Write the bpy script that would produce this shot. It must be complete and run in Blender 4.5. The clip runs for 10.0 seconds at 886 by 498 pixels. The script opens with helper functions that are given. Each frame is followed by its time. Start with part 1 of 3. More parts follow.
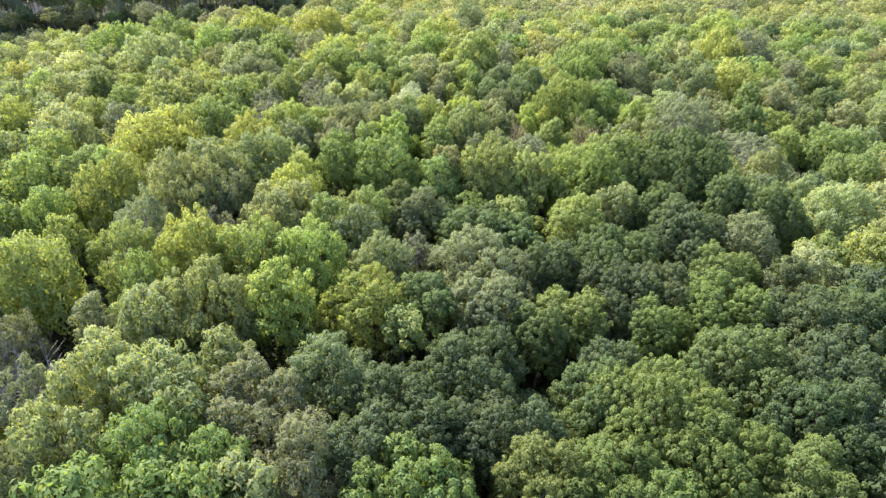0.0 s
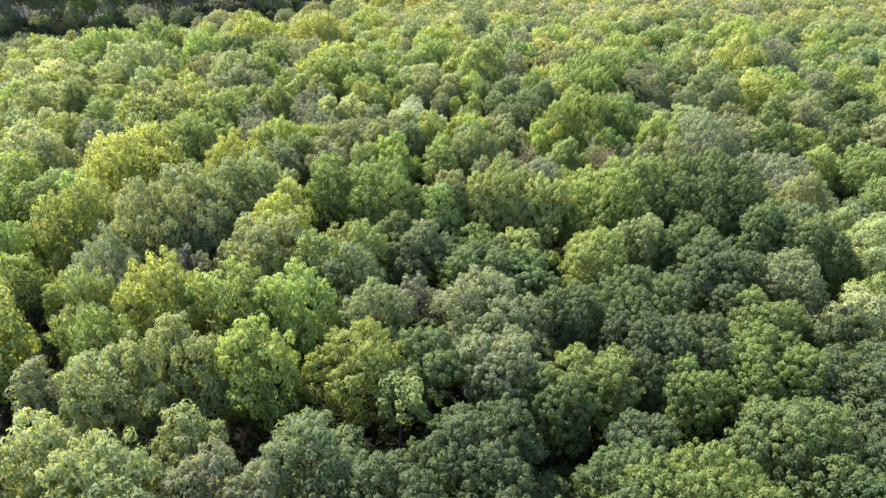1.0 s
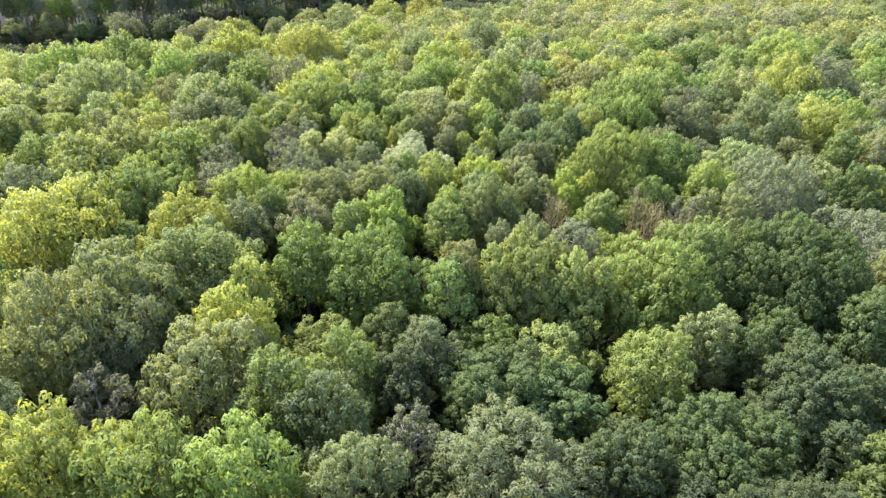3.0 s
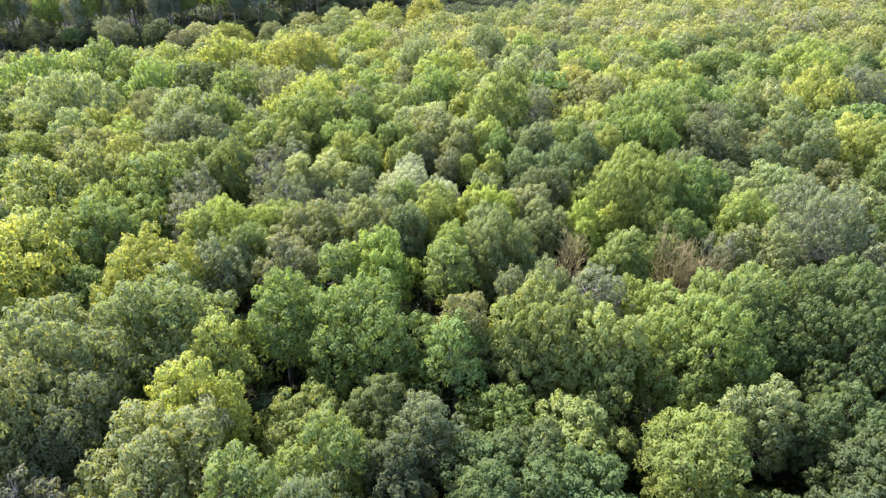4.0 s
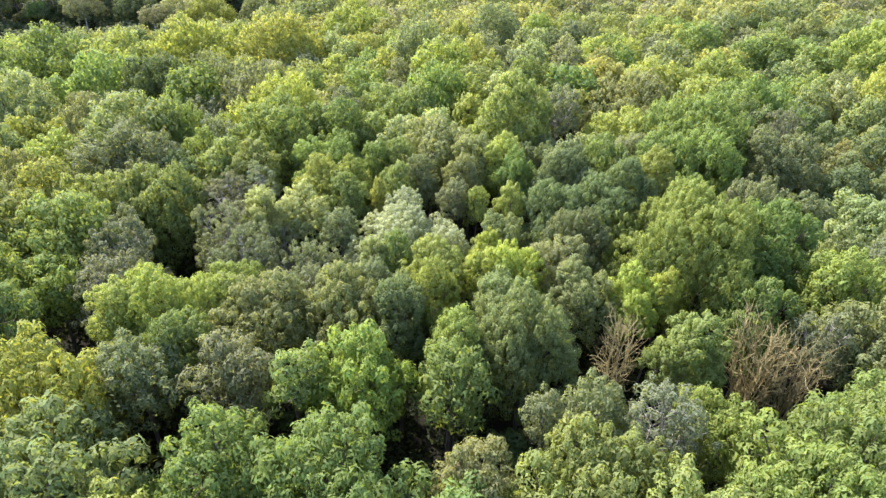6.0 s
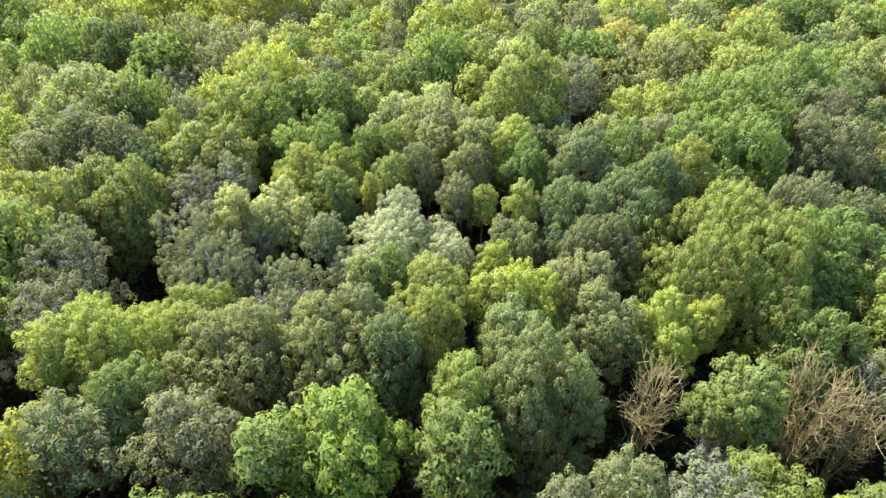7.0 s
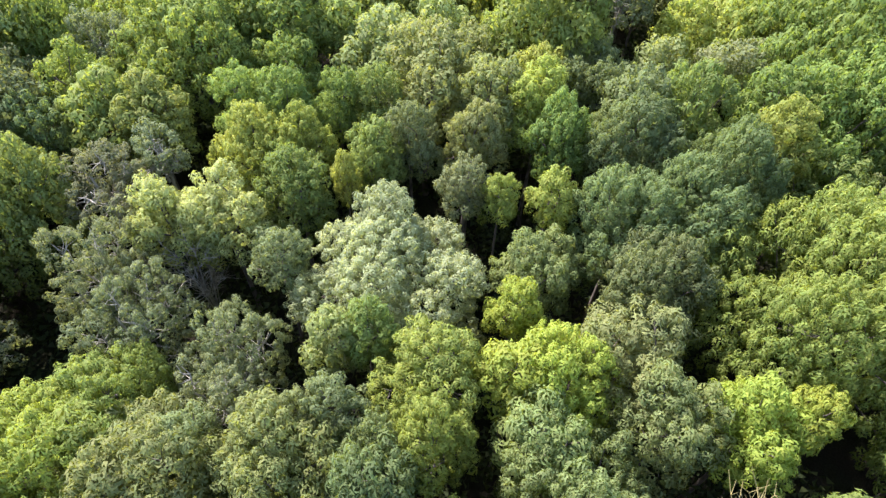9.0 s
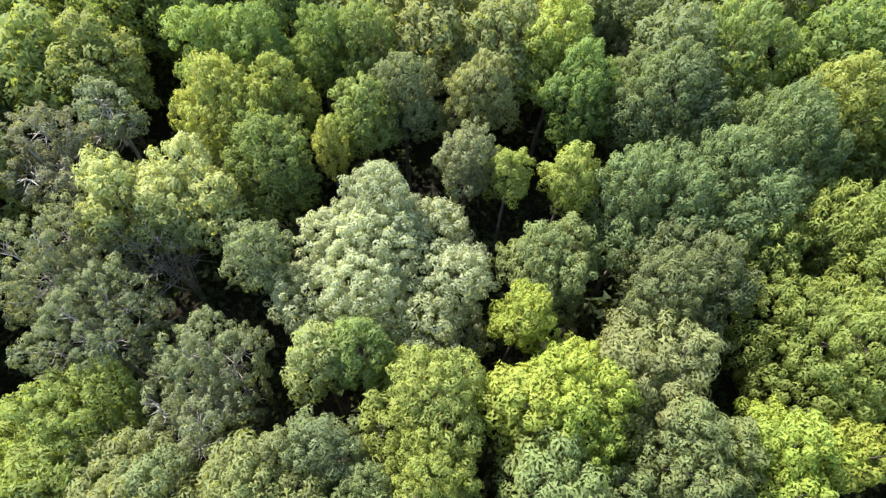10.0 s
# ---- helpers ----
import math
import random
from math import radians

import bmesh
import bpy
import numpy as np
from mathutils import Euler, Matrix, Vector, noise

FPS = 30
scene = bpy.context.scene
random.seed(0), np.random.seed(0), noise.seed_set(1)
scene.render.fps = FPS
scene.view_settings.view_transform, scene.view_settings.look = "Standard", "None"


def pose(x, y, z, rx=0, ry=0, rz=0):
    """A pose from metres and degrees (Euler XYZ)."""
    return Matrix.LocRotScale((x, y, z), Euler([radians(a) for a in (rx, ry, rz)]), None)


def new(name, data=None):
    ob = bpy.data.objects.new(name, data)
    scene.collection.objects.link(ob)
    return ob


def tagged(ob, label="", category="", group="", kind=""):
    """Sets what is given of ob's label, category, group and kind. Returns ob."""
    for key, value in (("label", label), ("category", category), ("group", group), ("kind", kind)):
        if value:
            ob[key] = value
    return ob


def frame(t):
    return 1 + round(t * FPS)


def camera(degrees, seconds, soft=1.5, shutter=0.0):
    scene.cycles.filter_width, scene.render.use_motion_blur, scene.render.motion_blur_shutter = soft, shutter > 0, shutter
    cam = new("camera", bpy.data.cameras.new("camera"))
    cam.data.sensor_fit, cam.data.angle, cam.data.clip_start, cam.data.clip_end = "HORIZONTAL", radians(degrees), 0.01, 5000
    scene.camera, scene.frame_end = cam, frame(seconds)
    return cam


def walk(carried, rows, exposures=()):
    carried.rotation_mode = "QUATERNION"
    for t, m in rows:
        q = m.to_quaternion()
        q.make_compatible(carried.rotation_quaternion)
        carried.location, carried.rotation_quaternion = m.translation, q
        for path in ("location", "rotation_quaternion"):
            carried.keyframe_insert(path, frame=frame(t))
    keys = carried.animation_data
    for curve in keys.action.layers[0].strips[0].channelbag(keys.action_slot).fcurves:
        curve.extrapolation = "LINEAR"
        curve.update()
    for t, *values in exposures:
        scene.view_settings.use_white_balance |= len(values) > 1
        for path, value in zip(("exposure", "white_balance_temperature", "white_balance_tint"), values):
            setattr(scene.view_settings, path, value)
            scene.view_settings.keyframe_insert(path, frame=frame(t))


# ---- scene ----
cam = camera(68.7, 10.0, soft=1.4)
# METRES: length of the flight; EYE: height of the first eye above the forest floor
METRES, EYE, TILT, LEAN, TURN = 90.0, 46.0, 0.0, 0.0, 2.5
ROWS = [
    (0.0, 0.0, 0.0, 0.0, 1.04, -31.16, -1.72),
    (0.5, -0.0019, 0.0497, -0.0033, 1.13, -31.15, -1.73),
    (1.0, -0.0039, 0.1004, -0.0075, 1.23, -31.13, -1.75),
    (1.5, -0.0059, 0.1515, -0.0119, 1.32, -31.09, -1.76),
    (2.0, -0.0079, 0.2024, -0.0161, 1.38, -31.09, -1.78),
    (2.5, -0.01, 0.2538, -0.0205, 1.44, -31.04, -1.77),
    (4.0, -0.0155, 0.4084, -0.0339, 1.62, -30.94, -1.73),
    (4.5, -0.017, 0.4593, -0.0378, 1.67, -30.92, -1.72),
    (5.0, -0.0186, 0.5104, -0.0413, 1.73, -31.0, -1.73),
    (5.5, -0.02, 0.5611, -0.0452, 1.77, -31.91, -1.69),
    (7.0, -0.0255, 0.714, -0.0545, 1.86, -38.24, -1.7),
    (7.5, -0.0274, 0.7647, -0.0586, 1.88, -40.21, -1.71),
    (8.0, -0.0291, 0.8145, -0.0621, 1.9, -42.84, -1.73),
    (8.5, -0.0308, 0.8629, -0.0658, 1.92, -46.93, -1.76),
    (9.0, -0.0323, 0.9096, -0.0692, 1.93, -52.29, -1.75),
    (9.5, -0.0344, 0.9542, -0.0723, 1.92, -58.06, -1.84),
    (10.0, -0.036, 0.9965, -0.0751, 1.93, -63.84, -1.88),
]
EXPOSURES = [(0.0, 2.12, 5720, 33.0), (4.5, 2.12, 5720, 33.0), (5.5, 2.07, 5800, 31.0), (8.0, 2.11, 6000, 27.0), (10.0, 2.10, 6150, 21.0)]
walk(cam, [(t, pose(0, 0, EYE, TILT, LEAN, TURN) @ pose(METRES * x, METRES * y, METRES * z, 90 + pitch, roll, yaw)) for t, x, y, z, yaw, pitch, roll in ROWS], EXPOSURES)

# ---- light ----
SUN_AZIMUTH = -50.0      # degrees from +y, negative to the left
SUN_HEIGHT = 47.0
world = bpy.data.worlds.new("sky")
scene.world = world
world.use_nodes = True
sky = world.node_tree.nodes.new("ShaderNodeTexSky")
sky.sky_type = "NISHITA"
sky.sun_disc = False
sky.sun_elevation = radians(SUN_HEIGHT)
sky.sun_rotation = radians(SUN_AZIMUTH)
sky.air_density = 1.2
sky.dust_density = 1.5
world.node_tree.nodes["Background"].inputs["Strength"].default_value = 0.15
world.node_tree.links.new(sky.outputs["Color"], world.node_tree.nodes["Background"].inputs["Color"])
sun_data = bpy.data.lights.new("sun", "SUN")
sun_data.energy, sun_data.angle, sun_data.color = 3.35, radians(1.2), (1.0, 0.95, 0.86)
sun = new("sun", sun_data)
az, el = radians(SUN_AZIMUTH), radians(SUN_HEIGHT)
to_sun = Vector((math.sin(az) * math.cos(el), math.cos(az) * math.cos(el), math.sin(el)))
sun.rotation_mode = "QUATERNION"
sun.rotation_quaternion = to_sun.to_track_quat("Z", "Y")
sun.location = (0, 80, 120)


# ---- materials ----
def nodes_of(name):
    mat = bpy.data.materials.new(name)
    mat.use_nodes = True
    tree = mat.node_tree
    tree.nodes.clear()
    return mat, tree, tree.nodes.new, tree.links.new


def foliage_material(name, rough=0.65, through_light=0.47, spread=0.17, gold=0.35):
    """Leaves tinted by each tree's own colour, varied leaf by leaf and in broad patches."""
    mat, tree, node, link = nodes_of(name)
    info = node("ShaderNodeObjectInfo")
    geo = node("ShaderNodeNewGeometry")
    coord = node("ShaderNodeTexCoord")
    # broad patches of paler, yellower growth
    patch = node("ShaderNodeTexNoise")
    patch.inputs["Scale"].default_value = 0.55
    patch.inputs["Detail"].default_value = 3.0
    link(coord.outputs["Object"], patch.inputs["Vector"])
    ramp = node("ShaderNodeMapRange")
    ramp.inputs["From Min"].default_value, ramp.inputs["From Max"].default_value = 0.38, 0.72
    ramp.inputs["To Min"].default_value, ramp.inputs["To Max"].default_value = 0.0, gold
    link(patch.outputs["Fac"], ramp.inputs["Value"])
    warm = node("ShaderNodeMix")
    warm.data_type, warm.blend_type = "RGBA", "MULTIPLY"
    warm.inputs["B"].default_value = (1.5, 1.3, 0.8, 1.0)
    link(ramp.outputs["Result"], warm.inputs["Factor"])
    link(info.outputs["Color"], warm.inputs["A"])
    # each leaf a little lighter or darker, and of its own hue
    value = node("ShaderNodeMapRange")
    value.inputs["To Min"].default_value, value.inputs["To Max"].default_value = 1.0 - spread, 1.0 + spread
    link(geo.outputs["Random Per Island"], value.inputs["Value"])
    hue = node("ShaderNodeMapRange")
    hue.inputs["To Min"].default_value, hue.inputs["To Max"].default_value = 0.485, 0.515
    white = node("ShaderNodeTexWhiteNoise")
    white.noise_dimensions = "1D"
    link(geo.outputs["Random Per Island"], white.inputs["W"])
    link(white.outputs["Value"], hue.inputs["Value"])
    tint = node("ShaderNodeHueSaturation")
    link(hue.outputs["Result"], tint.inputs["Hue"])
    link(value.outputs["Result"], tint.inputs["Value"])
    # clusters of leaves half a metre wide, older or younger
    cluster = node("ShaderNodeTexNoise")
    cluster.inputs["Scale"].default_value, cluster.inputs["Detail"].default_value = 2.1, 2.0
    link(coord.outputs["Object"], cluster.inputs["Vector"])
    age = node("ShaderNodeMapRange")
    age.inputs["From Min"].default_value, age.inputs["From Max"].default_value = 0.3, 0.7
    age.inputs["To Min"].default_value, age.inputs["To Max"].default_value = 0.86, 1.14
    link(cluster.outputs["Fac"], age.inputs["Value"])
    mass = node("ShaderNodeHueSaturation")
    link(age.outputs["Result"], mass.inputs["Value"])
    link(warm.outputs["Result"], mass.inputs["Color"])
    link(mass.outputs["Color"], tint.inputs["Color"])
    leaf = node("ShaderNodeBsdfPrincipled")
    leaf.inputs["Roughness"].default_value = rough
    leaf.inputs["Specular IOR Level"].default_value = 0.1
    link(tint.outputs["Color"], leaf.inputs["Base Color"])
    glow = node("ShaderNodeBsdfTranslucent")
    yellow = node("ShaderNodeMix")
    yellow.data_type, yellow.blend_type = "RGBA", "MULTIPLY"
    yellow.inputs["Factor"].default_value = 1.0
    yellow.inputs["B"].default_value = (1.5, 1.42, 0.6, 1.0)
    link(tint.outputs["Color"], yellow.inputs["A"])
    link(yellow.outputs["Result"], glow.inputs["Color"])
    both = node("ShaderNodeMixShader")
    both.inputs["Fac"].default_value = through_light
    link(leaf.outputs["BSDF"], both.inputs[1])
    link(glow.outputs["BSDF"], both.inputs[2])
    out = node("ShaderNodeOutputMaterial")
    link(both.outputs["Shader"], out.inputs["Surface"])
    return mat


def bark_material(name, dark, pale, scale=6.0):
    mat, tree, node, link = nodes_of(name)
    coord = node("ShaderNodeTexCoord")
    stretch = node("ShaderNodeMapping")
    stretch.inputs["Scale"].default_value = (1.0, 1.0, 0.25)
    link(coord.outputs["Object"], stretch.inputs["Vector"])
    grain = node("ShaderNodeTexNoise")
    grain.inputs["Scale"].default_value, grain.inputs["Detail"].default_value = scale, 6.0
    link(stretch.outputs["Vector"], grain.inputs["Vector"])
    ramp = node("ShaderNodeValToRGB")
    ramp.color_ramp.elements[0].position, ramp.color_ramp.elements[1].position = 0.35, 0.68
    ramp.color_ramp.elements[0].color, ramp.color_ramp.elements[1].color = (*dark, 1), (*pale, 1)
    link(grain.outputs["Fac"], ramp.inputs["Fac"])
    bump = node("ShaderNodeBump")
    bump.inputs["Strength"].default_value, bump.inputs["Distance"].default_value = 0.6, 0.03
    link(grain.outputs["Fac"], bump.inputs["Height"])
    skin = node("ShaderNodeBsdfPrincipled")
    skin.inputs["Roughness"].default_value = 0.9
    link(ramp.outputs["Color"], skin.inputs["Base Color"])
    link(bump.outputs["Normal"], skin.inputs["Normal"])
    out = node("ShaderNodeOutputMaterial")
    link(skin.outputs["BSDF"], out.inputs["Surface"])
    return mat


def litter_material():
    """Forest floor: brown leaf litter, soil, moss, with the shade of the gaps put into the colours."""
    mat, tree, node, link = nodes_of("leaf_litter")
    coord = node("ShaderNodeTexCoord")
    broad = node("ShaderNodeTexNoise")
    broad.inputs["Scale"].default_value, broad.inputs["Detail"].default_value = 0.25, 4.0
    fine = node("ShaderNodeTexVoronoi")
    fine.inputs["Scale"].default_value = 9.0
    for n in (broad, fine):
        link(coord.outputs["Object"], n.inputs["Vector"])
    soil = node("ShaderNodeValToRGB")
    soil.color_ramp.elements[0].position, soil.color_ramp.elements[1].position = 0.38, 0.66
    # both tones taken near black, so the floor in canopy gaps looks shaded
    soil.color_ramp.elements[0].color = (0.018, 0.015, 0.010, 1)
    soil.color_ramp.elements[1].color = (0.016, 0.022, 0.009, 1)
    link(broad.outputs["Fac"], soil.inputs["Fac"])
    fleck = node("ShaderNodeHueSaturation")
    spread = node("ShaderNodeMapRange")
    spread.inputs["To Min"].default_value, spread.inputs["To Max"].default_value = 0.55, 1.35
    link(fine.outputs["Distance"], spread.inputs["Value"])
    link(spread.outputs["Result"], fleck.inputs["Value"])
    link(soil.outputs["Color"], fleck.inputs["Color"])
    bump = node("ShaderNodeBump")
    bump.inputs["Strength"].default_value, bump.inputs["Distance"].default_value = 0.7, 0.05
    link(fine.outputs["Distance"], bump.inputs["Height"])
    skin = node("ShaderNodeBsdfPrincipled")
    skin.inputs["Roughness"].default_value = 0.95
    skin.inputs["Specular IOR Level"].default_value = 0.05
    link(fleck.outputs["Color"], skin.inputs["Base Color"])
    link(bump.outputs["Normal"], skin.inputs["Normal"])
    out = node("ShaderNodeOutputMaterial")
    link(skin.outputs["BSDF"], out.inputs["Surface"])
    return mat


LEAF = foliage_material("broad_leaves")
GREY_LEAF = foliage_material("downy_leaves", rough=0.65, through_light=0.47, spread=0.17, gold=0.15)
BARK = bark_material("grey_brown_bark", (0.05, 0.04, 0.03), (0.17, 0.14, 0.11))
PALE_BARK = bark_material("weathered_bark", (0.20, 0.165, 0.055), (0.37, 0.31, 0.11))
TWIG_BARK = bark_material("grey_twig_bark", (0.15, 0.14, 0.10), (0.40, 0.37, 0.28))
LITTER = litter_material()


# ---- ground ----
def terrain(x, y):
    """Height of the forest floor: level, then falling away to the far left."""
    u = 0.75 * y - 0.66 * x - 112.0
    fall = 0.11 * max(0.0, u + 8.0 * math.exp(-abs(u) / 12.0) * 0.5)
    fall = 21.0 * math.tanh(fall / 21.0)
    return -fall + 0.5 * math.sin(x * 0.06 + 1.0) * math.sin(y * 0.05)


def make_ground():
    steps = sorted({round(s * (i * 8.0 if i <= 45 else 360.0 + (i - 45) ** 2 * 9.0), 2) for i in range(62) for s in (-1, 1)})
    bm = bmesh.new()
    grid = [[bm.verts.new((x, y + 90.0, terrain(x, y + 90.0))) for x in steps] for y in steps]
    for j in range(len(steps) - 1):
        for i in range(len(steps) - 1):
            bm.faces.new((grid[j][i], grid[j][i + 1], grid[j + 1][i + 1], grid[j + 1][i])).smooth = True
    mesh = bpy.data.meshes.new("ground")
    bm.to_mesh(mesh)
    bm.free()
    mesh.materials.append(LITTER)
    tagged(new("ground", mesh), "brown leaf litter and mossy soil of the forest floor, darkened as if shaded", "ground", kind="structure")


make_ground()


# ---- tree building ----
def mesh_of(name, verts, faces, materials, smooth=False, normals=None):
    """A mesh from numpy arrays; all faces have the same number of corners."""
    mesh = bpy.data.meshes.new(name)
    n = faces.shape[1]
    mesh.vertices.add(len(verts))
    mesh.vertices.foreach_set("co", np.ascontiguousarray(verts, dtype=np.float32).ravel())
    mesh.loops.add(faces.size)
    mesh.loops.foreach_set("vertex_index", np.ascontiguousarray(faces, dtype=np.int32).ravel())
    mesh.polygons.add(len(faces))
    mesh.polygons.foreach_set("loop_start", np.arange(0, faces.size, n, dtype=np.int32))
    mesh.polygons.foreach_set("use_smooth", np.full(len(faces), smooth or normals is not None, dtype=bool))
    for m in materials:
        mesh.materials.append(m)
    mesh.update(calc_edges=True)
    mesh.validate()
    if normals is not None:
        mesh.normals_split_custom_set_from_vertices(normals.tolist())
    return mesh


def unit(v):
    return v / np.maximum(np.linalg.norm(v, axis=-1, keepdims=True), 1e-9)


NOMINAL_TOP = 13.0
SIZES = {1.6: 5.5, 2.6: 7.2, 3.8: 9.0, 5.4: 10.5, 7.4: 11.5}      # crown radius: depth of the crown


def boughs_of(rng, r, depth, masses, bulk):
    """Centres and radii of the large leafy boughs that make up one crown, pushing out at different heights."""
    centres, radii = [], []
    count = max(3, int(masses * (3.0 + 1.9 * r)))
    mid = NOMINAL_TOP - depth * 0.5
    lean = rng.uniform(-0.14, 0.14, 2) * r
    for i in range(count):
        up = 1.0 - 1.55 * (i + 0.2) / count + rng.uniform(-0.14, 0.14)
        up = min(0.99, max(-0.6, up))
        out = math.sqrt(1.0 - up * up) if up > 0 else 1.0 - 0.25 * up * up
        turn = i * 2.39996 + rng.uniform(-0.6, 0.6)
        size = bulk * (0.42 + 0.24 * r) * rng.uniform(0.7, 1.25)
        reach = max(0.2, r - size) * rng.uniform(0.82, 1.12)
        rise = max(0.3, depth * 0.5 - size) * rng.uniform(0.84, 1.04)
        centres.append((math.cos(turn) * out * reach + lean[0] * up, math.sin(turn) * out * reach + lean[1] * up, mid + up * rise))
        radii.append(size)
    # the heart of the crown, so that no daylight shows through its middle
    for i in range(3):
        turn = i * 2.1 + rng.uniform(0, 1)
        centres.append((math.cos(turn) * r * 0.25, math.sin(turn) * r * 0.25, mid - depth * rng.uniform(0.0, 0.12)))
        radii.append(min(r * 0.5, depth * 0.28))
    centres, radii = np.array(centres), np.array(radii)
    # no wider than the crown is meant to be
    widest = np.percentile(np.hypot(centres[:count, 0], centres[:count, 1]) + radii[:count], 85)
    centres[:, :2] *= max(0.5, (r - radii.mean() * 0.9) / max(0.3, widest - radii.mean() * 0.9))
    return centres, radii


def leaf_tufts(rng, centres, radii, spacing, leaves, reach, width, depth, inner=0.25, upward=0.45, share=1.0, droop=0.15, ball=1.0):
    """Tufts of leaves over the boughs: vertices, faces and soft normals.
    spacing: between tufts; reach: the radius of one; width: of one leaf; share: of the tufts that are kept; ball: how much each is shaded as a ball of its own."""
    mid = np.array([0, 0, NOMINAL_TOP - depth * 0.6])
    spots, ways = [], []
    for i, (c, r) in enumerate(zip(centres, radii)):
        for shell, count in ((1.0, 4 * math.pi * r * r / (0.87 * spacing ** 2)), (0.66, inner * 4 * math.pi * r * r / (0.87 * spacing ** 2))):
            count = int(count)
            if count < 2:
                continue
            k = np.arange(count) + 0.5
            lift, turn = 1 - 2 * k / count, k * 2.39996 + rng.uniform(0, 6.28)
            d = np.stack([np.sqrt(1 - lift ** 2) * np.cos(turn), np.sqrt(1 - lift ** 2) * np.sin(turn), lift], axis=1)
            d = unit(d + rng.normal(size=d.shape) * 0.2 * spacing / r)
            # ragged boughs, with shoots that stand out
            shoot = np.where(rng.random(count) < 0.2, rng.uniform(0.1, 0.7, count), rng.uniform(-0.6, 0.2, count)) * min(0.6, 0.4 * r)
            p = c + d * np.array([1, 1, 1.12]) * (r * shell + shoot)[:, None]
            gap = np.linalg.norm((p[:, None, :] - centres[None]) / np.array([1, 1, 1.12]), axis=2) / radii[None]
            gap[:, i] = 9.0
            keep = ((d * unit(p - mid)).sum(1) > -0.2) & (d[:, 2] > -0.4) & (p[:, 2] > NOMINAL_TOP - depth * 0.82) & (rng.random(count) < share)
            if shell == 1.0:
                keep &= gap.min(1) > 0.9
            spots.append(p[keep])
            ways.append(d[keep])
    p, d = np.concatenate(spots), np.concatenate(ways)
    outward = unit(p - mid)
    n = len(p)
    axis = unit(d * 0.6 + outward * 0.3 + np.array([0, 0, upward]) + rng.normal(size=(n, 3)) * 0.2)
    side = unit(np.cross(axis, unit(rng.normal(size=(n, 3)))))
    other = np.cross(axis, side)
    size = reach * rng.uniform(0.7, 1.3, (n, 1, 1))
    turn = np.arange(leaves)[None] * 2.39996 + rng.uniform(-0.4, 0.4, (n, leaves)) + rng.random((n, 1)) * 6.28
    rank = (np.arange(leaves)[None] + rng.uniform(0.1, 0.9, (n, leaves))) / leaves
    tilt = np.radians(4.0 + 110.0 * np.sqrt(rank))
    flat = side[:, None] * np.cos(turn)[..., None] + other[:, None] * np.sin(turn)[..., None]
    way = unit(axis[:, None] * np.cos(tilt)[..., None] + flat * np.sin(tilt)[..., None])
    # leaves lap over a ball that is drawn out along its twig
    lift = axis[:, None] * (way * axis[:, None]).sum(-1, keepdims=True) * 0.35
    core = p[:, None] + (way + lift) * size * rng.uniform(0.72, 1.0, (n, leaves, 1))
    spin = rng.normal(size=(n, leaves, 3)) * 0.7
    heading = unit(np.cross(np.cross(way, flat + axis[:, None] * -0.6 + spin), way) + way * 0.35)
    across = unit(np.cross(heading, way + 0.22 * rng.normal(size=(n, leaves, 3))))
    long = size * rng.uniform(0.6, 1.0, (n, leaves, 1))
    wide = width * size / reach * rng.uniform(0.75, 1.3, (n, leaves, 1))
    base = core - heading * long * 0.5
    tip = core + heading * long * 0.5
    tip[..., 2] -= droop * long[..., 0]
    verts = np.stack([base - across * wide * 0.35, core + across * wide * 0.65, tip - across * wide * 0.25], axis=2).reshape(-1, 3)
    # normals follow the tuft and the bough, as light does in a mass of small leaves
    soft = unit(unit(way + lift) * ball + d[:, None] * 0.25 + outward[:, None] * 0.35 + rng.normal(size=(n, leaves, 3)) * 0.13)
    normals = np.repeat(soft.reshape(-1, 3), 3, axis=0)
    faces = np.arange(len(verts)).reshape(-1, 3)
    facing = np.cross(verts[faces[:, 1]] - verts[faces[:, 0]], verts[faces[:, 2]] - verts[faces[:, 0]])
    turned = (facing * soft.reshape(-1, 3)).sum(1) < 0
    faces[turned] = faces[turned][:, ::-1]
    return verts, faces, normals


def tube(points, radii, sides):
    """A tapering tube through the points: vertices and quad faces."""
    pts = np.array(points, dtype=float)
    verts, faces = [], []
    for i in range(len(pts)):
        run = unit(pts[min(i + 1, len(pts) - 1)] - pts[max(i - 1, 0)])
        a = unit(np.cross(run, (0.31, 0.87, 0.38)))
        b = np.cross(run, a)
        for s in range(sides):
            w = 2 * math.pi * s / sides
            verts.append(pts[i] + (a * math.cos(w) + b * math.sin(w)) * radii[i])
    for i in range(len(pts) - 1):
        for s in range(sides):
            t = (s + 1) % sides
            faces.append((i * sides + s, i * sides + t, (i + 1) * sides + t, (i + 1) * sides + s))
    return np.array(verts), np.array(faces)


def join(pieces):
    verts, faces, base = [], [], 0
    for v, f in pieces:
        verts.append(v)
        faces.append(f + base)
        base += len(v)
    return np.concatenate(verts), np.concatenate(faces)


